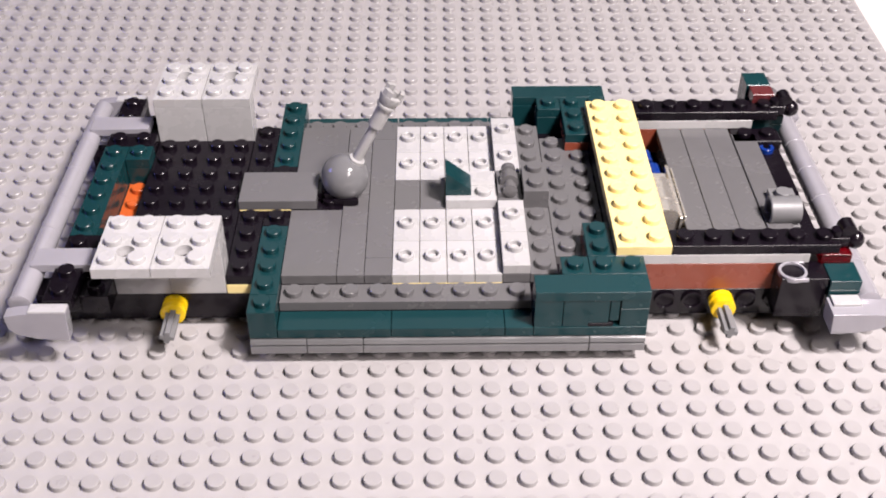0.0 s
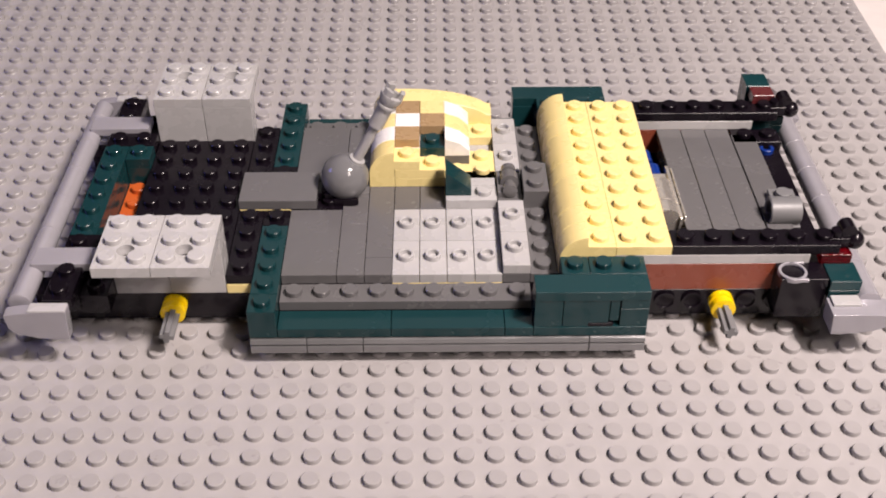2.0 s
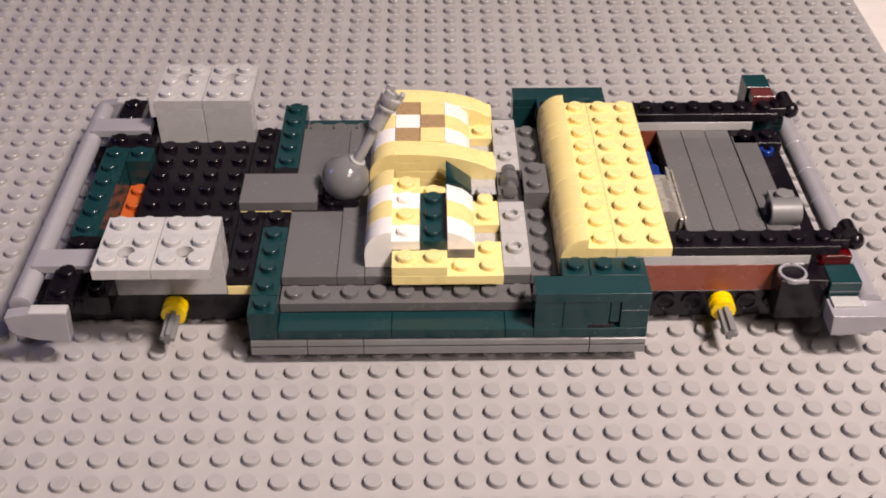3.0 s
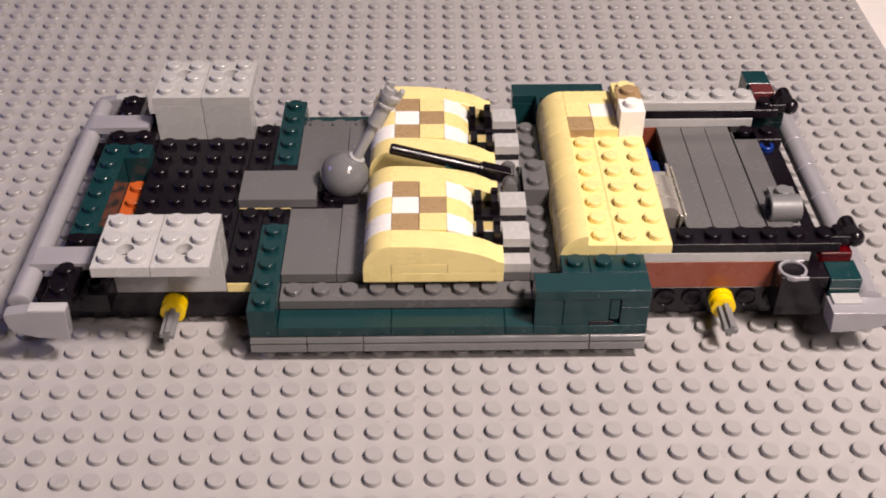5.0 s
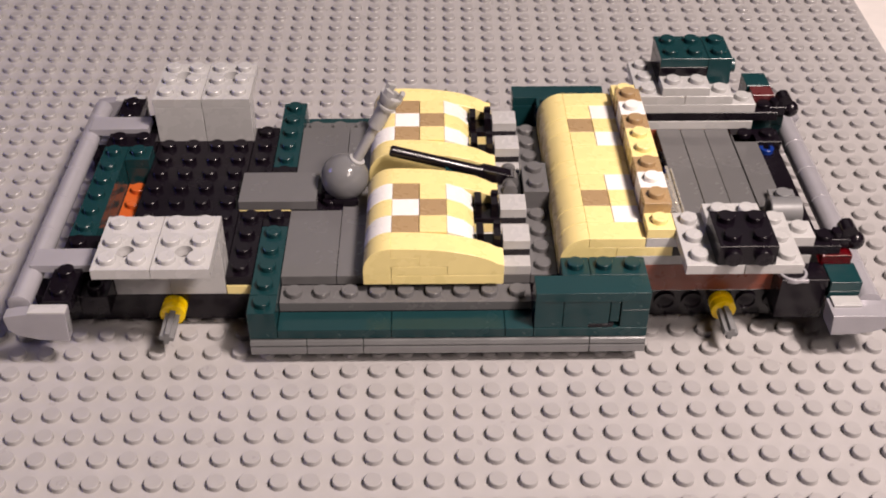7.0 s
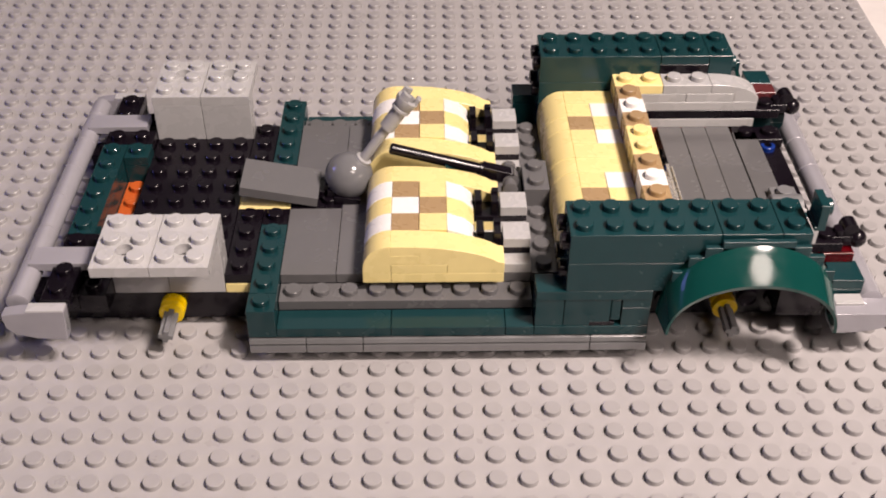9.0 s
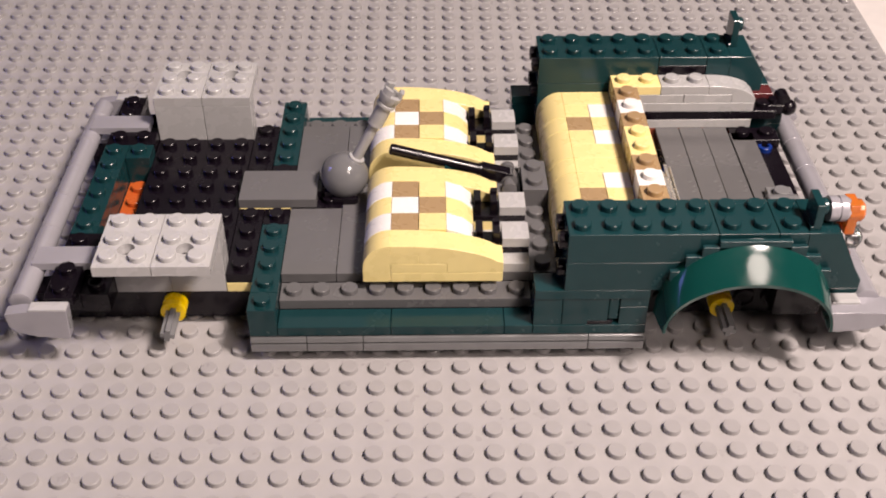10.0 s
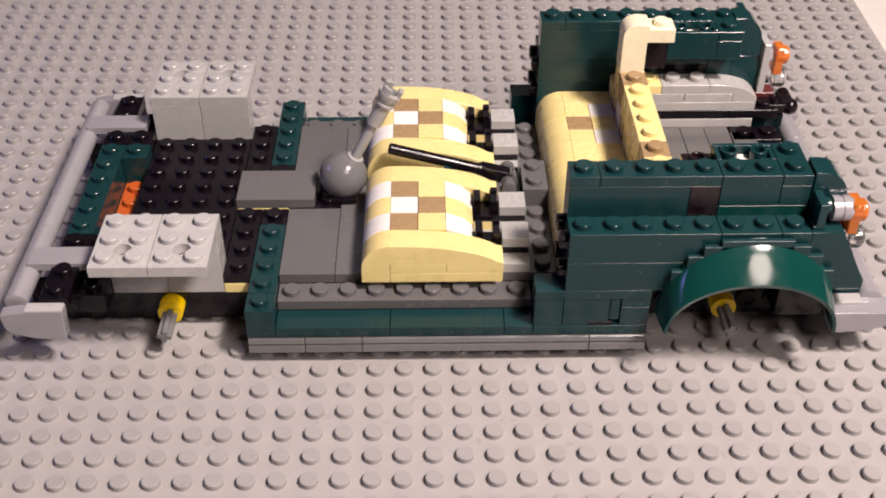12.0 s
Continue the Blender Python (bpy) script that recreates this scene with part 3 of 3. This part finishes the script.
def bench():
    g = "pieces of the rear bench"
    for t, k0, n in ((0.1, 16, 2), (0.2, 15, 1), (0.3, 13, 2), (0.4, 12, 1), (0.5, 10, 2), (0.6, 9, 1), (0.7, 8, 1)):
        arrive(t, "bench_front_curve", profile(BENCH, n, TAN, ((0.5, 3),)), 6.5, k0 + (n - 1) / 2, 6, "pale yellow rounded brick along the rear bench", "curved slope", g)
    wide, w, n, y = (2, TAN, "pale yellow"), (1, WHITE, "white"), (1, NOUGAT, "light brown"), (1, TAN, "pale yellow")
    rows = [(17, 4.6, (wide,)), (16, 4.7, (y, w)), (15, 4.95, (n, y)), (14, 5.1, (y, w)), (13, 5.3, (wide,)), (12, 5.4, (wide,)), (11, 5.5, (y, w)), (10, 5.75, (n, y)), (9, 5.9, (y, w)), (8, 6.0, (wide,))]
    for k, t, tiles in rows:
        x = 7
        for size, mat, word in tiles:
            plate(t, "bench_tile", size, 1, 1, mat, x, k, 9, word + " smooth tile on the rear bench", "none", "tile", g)
            x += size
    for k, n, t, mat, word in ((16, 1, 4.75, NOUGAT, "light brown"), (15, 1, 4.8, WHITE, "white"), (14, 1, 5.2, NOUGAT, "light brown"), (12, 2, 5.2, TAN, "pale yellow"), (11, 1, 5.6, NOUGAT, "light brown"), (10, 1, 5.6, WHITE, "white"), (9, 1, 6.0, NOUGAT, "light brown")):
        plate(t, "backrest_brick", 1, n, 3, mat, 9, k, 9, word + " studded brick in the backrest", "all", "toy brick", g)
    for k, n, t, mat, word in ((16, 1, 10.8, TAN, "pale yellow"), (15, 1, 10.9, NOUGAT, "light brown"), (14, 1, 10.9, TAN, "pale yellow"), (11, 3, 11.0, TAN, "pale yellow"), (10, 1, 11.0, NOUGAT, "light brown"), (9, 1, 11.1, TAN, "pale yellow")):
        plate(t, "backrest_brick", 1, n, 3, mat, 9, k, 12, word + " studded brick in the backrest", "all", "toy brick", g)
    head = [(-0.5, 0), (0.45, 0), (0.45, 3.2), (1.5, 3.2), (1.5, 4.6), (0.5, 4.6), (0.5, 5.0), (0.1, 5.1)] + [(x, z) for x, z in arc(0.1, 3.9, 0.6, 1.2, 95, 180, 5)]
    arrive(11.95, "backrest_arch", profile(head, 1, CREAM, ((1.0, 4.6),)), 9, 16, 15, "pale yellow rounded arch brick on the backrest", "arch brick")


bench()


def socket(side):
    """A 2 x 2 brick, closed with two studs on its outer row and open with two hollow studs on its inner row."""
    w, h, o = U - GAP, 3 * H - 0.04, side
    bm = bmesh.new()
    add_box(bm, -w + 1.2, w - 1.2, *sorted((-o * (w - 1.2), 0.1 * o)), 0, 5.6)
    add_box(bm, -w, w, *sorted((0.0, o * w)), 0, h)
    add_box(bm, -w, w, *sorted((-o * w, -o * (w - 1.3))), 0, h)
    for q in (-1, 1):
        add_box(bm, *sorted((q * w, q * (w - 1.3))), *sorted((-o * (w - 1.3), 0.0)), 0, h)
        add_stud(bm, q * U / 2, o * U / 2, h)
        add_lathe(bm, [(2.4, 5.5), (2.4, h + 0.5), (2.2, h + 0.7), (1.75, h + 0.7), (1.6, h + 0.5), (1.6, 6.2)], Matrix.Translation((q * U / 2, -o * U / 2, 0)), 16)
    return finish(bm, "socket", GREEN)


def cap_brick(side):
    """A stepped brick: a plate over two studs and a leg under its inner stud."""
    w, h, x = U - GAP, 3 * H - 0.04, U / 2 - GAP
    bm = bmesh.new()
    add_box(bm, -x, x, -w, w, 2 * H + 0.02, h)
    add_box(bm, -x, x, *sorted((-side * w, -side * GAP)), 0, 2 * H)
    for q in (-1, 1):
        add_stud(bm, 0, q * U / 2, h)
    return finish(bm, "cap_brick", GREEN)


def rear_body():
    g = "pieces of the rear body"
    for t, k in ((4.5, 17), (6.1, 8)):
        plate(t, "frame_strip", 6, 1, 1, LIGHT, 9, k, 9, "light grey studded strip on the rear frame", "all", "plate", g)
    for t, k in ((4.55, 17), (6.2, 8)):
        plate(t, "corner_plate", 1, 1, 1, TAN, 9, k, 10, "pale yellow single plate at the bench corner", "all", "plate", g)
    # far side, then near side
    for near in (False, True):
        def m(k, n=1):
            return 25 - k - (n - 1) if near else k
        tt = dict(w1=6.8, w2=6.9, l=7.0, b=7.0, p=7.05, e=7.3) if near else dict(w1=6.2, w2=6.3, l=6.4, b=6.4, p=6.5, e=6.7)
        plate(tt["w1"], "arch_plate", 2, 3, 1, LIGHT, 10, m(17, 3), 10, "light grey studded plate over the rear wheel", "all", "plate", g)
        plate(tt["w2"], "arch_plate", 2, 3, 1, LIGHT, 12, m(17, 3), 10, "light grey studded plate over the rear wheel", "all", "plate", g)
        plate(tt["l"], "light_riser_plate", 2, 1, 1, LIGHT, 11, m(17), 11, "light grey studded plate on the rear frame", "all", "plate", g)
        ob = plate(tt["b"], "black_riser_brick", 2, 2, 2, BLACK, 11, m(18, 2), 11, "black studded brick over the rear wheel", "all", "toy brick", g)
        for x in (11, 12):
            side = -1 if near else 1
            part("side_stud", shape("side_stud", BLACK, (), [([(2.4, -0.2), (2.4, 1.5), (2.2, 1.7)], turned(0, 0, 0, "Y") @ Matrix.Rotation(radians(0 if side > 0 else 180), 4, "X"))]), ob, grid(x, m(18, 2) + 0.5 + side, 12))
        plate(tt["p"], "green_cap_plate", 2, 2, 1, GREEN, 11, m(18, 2), 13, "dark green studded plate over the rear wheel", "all", "plate", g)
        ob = plate(tt["e"], "green_wall_brick", 1, 2, 3, GREEN, 13, m(18, 2), 11, "dark green studded brick of the rear side wall", "all", "toy brick", g)
        part("side_stud", shape("side_stud", GREEN, (), [([(2.4, -0.2), (2.4, 1.5), (2.2, 1.7)], turned(0, 0, 0, "X"))]), ob, grid(13.5, m(18), 12.6))
        d = 0.12 if near else 0.0
        low = plate(7.5 + d, "green_wall_brick", 4, 2, 3, GREEN, 6, m(18, 2), 8, "dark green studded brick of the rear side wall", "all", "toy brick", g)
        top = plate(7.75 + d, "green_wall_brick", 5, 2, 3, GREEN, 6, m(18, 2), 11, "dark green studded brick of the rear side wall", "all", "toy brick", g)
        for ob, z in ((low, 9.6), (top, 12.6)):
            for dk in (0, 1):
                part("side_stud", shape("side_stud", BLACK, (), [([(2.4, -0.2), (2.4, 1.9), (2.1, 2.1), (1.2, 2.1), (1.0, 1.0)], turned(0, 0, 0, "X") @ Matrix.Rotation(radians(180), 4, "X"))]), ob, grid(5.5, m(18, 2) + dk, z), "black side stud")
        arrive(8.15 + d, "light_curved_slope", profile([(-1, 1), (0, 1), (0, 0), (1, 0), (1, 0.5)] + arc(-0.9, 0.3, 1.86, 1.7, 14, 90, 7) + [(-1, 2)], 1, LIGHT), 13.5, m(17), 10, "light grey curved slope on the rear frame", "curved slope", g)
        plate(8.3 + d, "corner_plate", 2, 1, 1, TAN, 9, m(17), 11, "pale yellow studded plate at the bench corner", "all", "plate", g)
        fender(8.5 + d, near)
        tt = dict(corner=9.1, clip=9.0, lamp=9.3, lens=9.45, plate=10.6, curve=10.7, block=11.45, black=11.55, wall=11.55, top=11.8, first=11.9, cap=11.48) if near else dict(corner=9.8, clip=9.55, lamp=10.2, lens=10.3, plate=10.4, curve=10.5, block=11.2, black=11.3, wall=11.4, top=11.65, first=11.65, cap=11.2)
        corner = [(0, 0), (2.1, 0), (2.1, 0.9), (1.05, 5.98), (0, 5.98)] if near else [(0, 0), (1.42, 0), (1.48, 3.9), (0.92, 5.98), (0, 5.98)]
        arrive(tt["corner"], "green_corner_slope", profile(corner, 2, GREEN), 13.5, m(18, 2) + 0.5, 8, "dark green steep slope at the rear corner", "slope", g)
        side = -1 if near else 1
        arrive(tt["clip"], "green_lamp_bracket", shape("green_lamp_bracket", GREEN, [(-1.1, 1.1, -3.9, 3.9, 0, 8.0 if near else 9.7), (-1.8, -1.0, -3.9, 3.9, 0, 1.2)], [([(2.4, 0.9), (2.4, 2.4), (2.2, 2.7), (1.4, 2.7), (1.3, 1.2)], turned(0, 0, 5.2 if near else 6.6, "X"))]), 13.74, 12.5 + side * 6.35, 14, "dark green upright bracket for the tail lamp", "bracket", g)
        ob = arrive(tt["lamp"], "lamp_cup", shape("lamp_cup", PEARL, (), [([(2.4, -0.6), (3.5, -0.4), (3.5, 1.6), (3.2, 1.8), (3.2, 2.2), (3.5, 2.4), (3.5, 4.2), (2.6, 5.6)], turned(0, 0, 0, "X"))]), 14.22 if near else 14.6, 6.25 if near else 18.2, 15.2 if near else 13.2, "silver grey round cup of the tail lamp", "lamp", g)
        ob = arrive(tt["lens"], "tail_lamp_lens", shape("tail_lamp_lens", AMBER, [(-1.3, 1.3, -2.9, 2.9, -6.0, 3.4)], [([(3.1, -1.0), (3.1, 2.6), (2.6, 3.2)], turned(0, 0, 0, "X"))]), 14.95 if near else 15.6, 6.25 if near else 18.2, 15.0 if near else 13.2, "clear orange lens of the tail lamp", "lamp", g)
        part("lower_lens", shape("lower_lens", CLEAR, (), [([(2.9, -0.6), (3.1, 0.0), (3.1, 2.6), (2.4, 3.4)], turned(0, 0, 0, "X"))]), ob, grid(15.05 if near else 15.65, 6.25 if near else 18.2, 12.2 if near else 10.4), "clear lower lens")
        if not near:
            arrive(10.1, "green_wedge_slope", profile([(-0.15, 0), (0.75, 0), (0.75, 0.4), (0.12, 3.6), (-0.15, 3.6)], 1, GREEN), 14.0, 19, 14, "dark green steep wedge beside the tail lamp bracket", "slope", g)
            arrive(10.2, "light_end_panel", shape("light_end_panel", LIGHT, [(-1.1, 1.1, -3.9, 3.9, 0, 18)]), 14.85, 17.8, 9.8, "light grey upright panel at the rear corner", "panel", g)
        plate(tt["plate"], "green_ridge_plate", 3, 1, 1, FENDER, 11, m(18), 14, "dark green studded plate on the rear side wall", "all", "plate", g)
        arrive(tt["curve"], "green_corner_curve", profile([(-0.6, 0), (0.6, 0), (0.6, 1.6)] + arc(-0.3, 1.6, 0.9, 2.6, 10, 90, 6) + [(-0.6, 4.2)], 1, GREEN), 14.15 if near else 13.98, m(18), 14, "dark green rounded brick at the rear corner", "curved slope", g)
        ob = arrive(tt["block"], "green_socket_brick", socket(side), 11.5, m(17, 2) + 0.5, 15, "dark green brick with hollow studs on the side wall", "toy brick", g)
        part("core", shape("core", WHITE, [(-2.2, 2.2, -2.6, 2.6, 0, 1.4)]), ob, grid(11.5, m(17, 2) + 0.5 - side * 0.45, 16.8), "white core")
        plate(tt["black"], "black_side_brick", 1, 2, 3, PLUM, 10, m(17, 2), 14, "very dark brown brick with hollow studs in the side wall", "hollow", "toy brick", g)
        plate(tt["curve"] - 0.1 if near else tt["curve"], "green_ridge_brick", 1, 1, 2, GREEN, 13, m(18), 15, "dark green single brick on the rear side wall", "all", "toy brick", g)
        plate(tt["wall"], "green_wall_brick", 4, 1, 3, GREEN, 6, m(18), 14, "dark green studded brick of the rear side wall", "all", "toy brick", g)
        plate(tt["top"], "green_top_plate", 4, 1, 1, GREEN, 7, m(18), 17, "dark green studded plate along the top of the side wall", "all", "plate", g)
        plate(tt["first"], "green_top_plate", 1, 1, 1, GREEN, 6, m(18), 17, "dark green single plate on top of the side wall", "all", "plate", g)
        arrive(tt["cap"], "green_cap_brick", cap_brick(side), 13, m(17, 2) + 0.5, 15, "dark green studded brick on top of the side wall", "toy brick", g)


def fender(t, near):
    """A glossy arched mudguard that flares outwards from the side wall."""
    n, side = 40, (-1 if near else 1)
    bm = bmesh.new()
    rows = []
    outer = [(1.15 * q, 3.04 - 0.14 * q, 3.20 - 1.06 * q ** 1.25) for q in (0.0, 0.2, 0.4, 0.6, 0.8, 0.96, 1.0)]
    inner = [(1.12, 2.80, 2.00), (0.75, 2.82, 2.52), (0.35, 2.85, 2.88), (0.0, 2.88, 3.02)]
    for out, half, rise in outer + inner:
        ring = []
        for i in range(n + 1):
            a = math.pi * i / n
            ring.append(bm.verts.new((-half * math.cos(a) * U, side * out * U, rise * math.sin(a) ** 0.92 * U + (0.0 if i not in (0, n) else 0.0))))
        rows.append(ring)
    for a, b in zip(rows, rows[1:] + rows[:1]):
        for i in range(n):
            bm.faces.new((a[i], a[i + 1], b[i + 1], b[i]))
    for e in (0, n):
        bm.faces.new([r[e] for r in rows])
    ob = arrive(t, "mudguard", finish(bm, "mudguard", FENDER), 11.70, 12.5 + side * 7.02, 5.6, "glossy dark green arched mudguard over the rear wheel", "mudguard", "mudguards")
    home = grid(11.70, 12.5 + side * 7.02, 5.6)
    for half, top in ((1.2, 3.22), (1.75, 2.98), (2.25, 2.58), (2.72, 1.96)):
        part("step", shape("step", GREEN, [(-half * U, half * U, *sorted((-0.3, side * 1.7)), (top - 0.42) * U, top * U)]), ob, home, "dark green stepped rim")


rear_body()


# ---------------------------------------------------------------- the gear ball and the hinged tile
def gear_lever():
    base = grid(-2.42, 12.56, 6)
    sphere = [(max(7.5 * math.sin(a), 0.05), 6.6 - 7.5 * math.cos(a)) for a in [0.42 + (math.pi - 0.42) * i / 16 for i in range(17)]]
    bm = bmesh.new()
    add_lathe(bm, sphere, None, 36)
    ob = place(tagged(new("gear_ball", finish(bm, "gear_ball", STONEDARK)), "glossy grey ball with a light grey stick on the floor", "lever"), base)
    foot = Vector((3.9, 0, 12.8))
    tip = Vector((16.4, 0.6, 37.2))
    way = (tip - foot).normalized()
    n = (tip - foot).length
    turn = Matrix.Translation(foot) @ way.to_track_quat("Z", "Y").to_matrix().to_4x4()
    part("stick", shape("stick", SATIN, (), [([(2.6, -1.2), (2.6, 0.6), (1.6, 0.8), (1.6, 14.5)], turn)]), ob, base, "light grey stick")
    bm = bmesh.new()
    add_lathe(bm, [(1.9, 13.5), (2.4, 13.8), (2.4, n - 6.5), (3.0, n - 6.2), (3.0, n - 5.4), (2.7, n - 5.2), (3.5, n - 3.0), (3.5, n - 1.8), (2.2, n - 1.6), (2.0, n - 4.0), (0.1, n - 4.0)], turn, 24)
    for a in (20, 140, 260):
        edge = [(2.1 * math.cos(radians(a + b)), 2.1 * math.sin(radians(a + b))) for b in (30, 0, -30)] + [(3.4 * math.cos(radians(a + b)), 3.4 * math.sin(radians(a + b))) for b in (-30, -10, 10, 30)]
        low, high = ([bm.verts.new(turn @ Vector((x, y, z))) for x, y in edge] for z in (n - 2.2, n + 0.2))
        bm.faces.new(low), bm.faces.new(high)
        for q in range(7):
            bm.faces.new((low[q], low[(q + 1) % 7], high[(q + 1) % 7], high[q]))
    part("grip", finish(bm, "grip", SATIN), ob, base, "light grey grip")
    part("socket", shape("socket", BLACK, [(-3.4, 3.4, -6.8, 5.0, -0.1, 2.4), (-7.3, -4.0, -3.6, -1.4, 0.8, 4.6), (-6.2, -3.6, -5.4, -3.2, 0.4, 3.6), (-4.0, 4.2, -6.6, -5.2, 0.3, 2.2)]), ob, base, "black socket")
    SHIFTS.append((ob, [(0.0, base), (7.9, base), (8.3, base @ pose(0.0006, 0, 0, 0, 7, 0)), (9.6, base @ pose(0.0006, 0, 0, 0, 7, 0)), (9.75, base), (12.0, base)]))


def hinged_tile():
    hinge = grid(-3.5, 12.5, 6.05)
    bm = bmesh.new()
    add_box(bm, -24, 0, -8 + GAP, 8 - GAP, 0, H)
    ob = place(tagged(new("hinged_tile", finish(bm, "hinged_tile", DARK)), "dark grey smooth tile hinged at the gear ball", "tile"), hinge)
    part("hinge", shape("hinge", BLACK, [(-1.0, 4.0, -3.0, 3.0, 0.1, 2.6)]), ob, hinge)
    up = hinge @ pose(0.0002, 0, 0.0002, 0, 11, 0)
    SHIFTS.append((ob, [(0.0, hinge), (7.9, hinge), (8.3, up), (9.6, up), (9.75, hinge), (12.0, hinge)]))


gear_lever()
hinged_tile()


def motions():
    step = 1 / FPS
    for i, (ob, t) in enumerate(ARRIVALS):
        home = ob.matrix_basis.copy()
        low = min((home.to_3x3() @ v.co).z for v in ob.data.vertices)
        wait = Matrix.Translation((-0.42 + 0.06 * (i % 15), -0.34 - 0.034 * (i // 15), -0.00162 - low)) @ home.to_3x3().to_4x4()
        n = round(t * FPS)
        rows = [(0.0, wait)] + [(q * step, m) for q, m in ((n - 2, wait), (n - 1, wait), (n, home), (n + 1, home)) if 0 < q * step < 12.0] + [(12.0, home)]
        walk(ob, rows)
    for ob, rows in SHIFTS:
        walk(ob, rows)


motions()
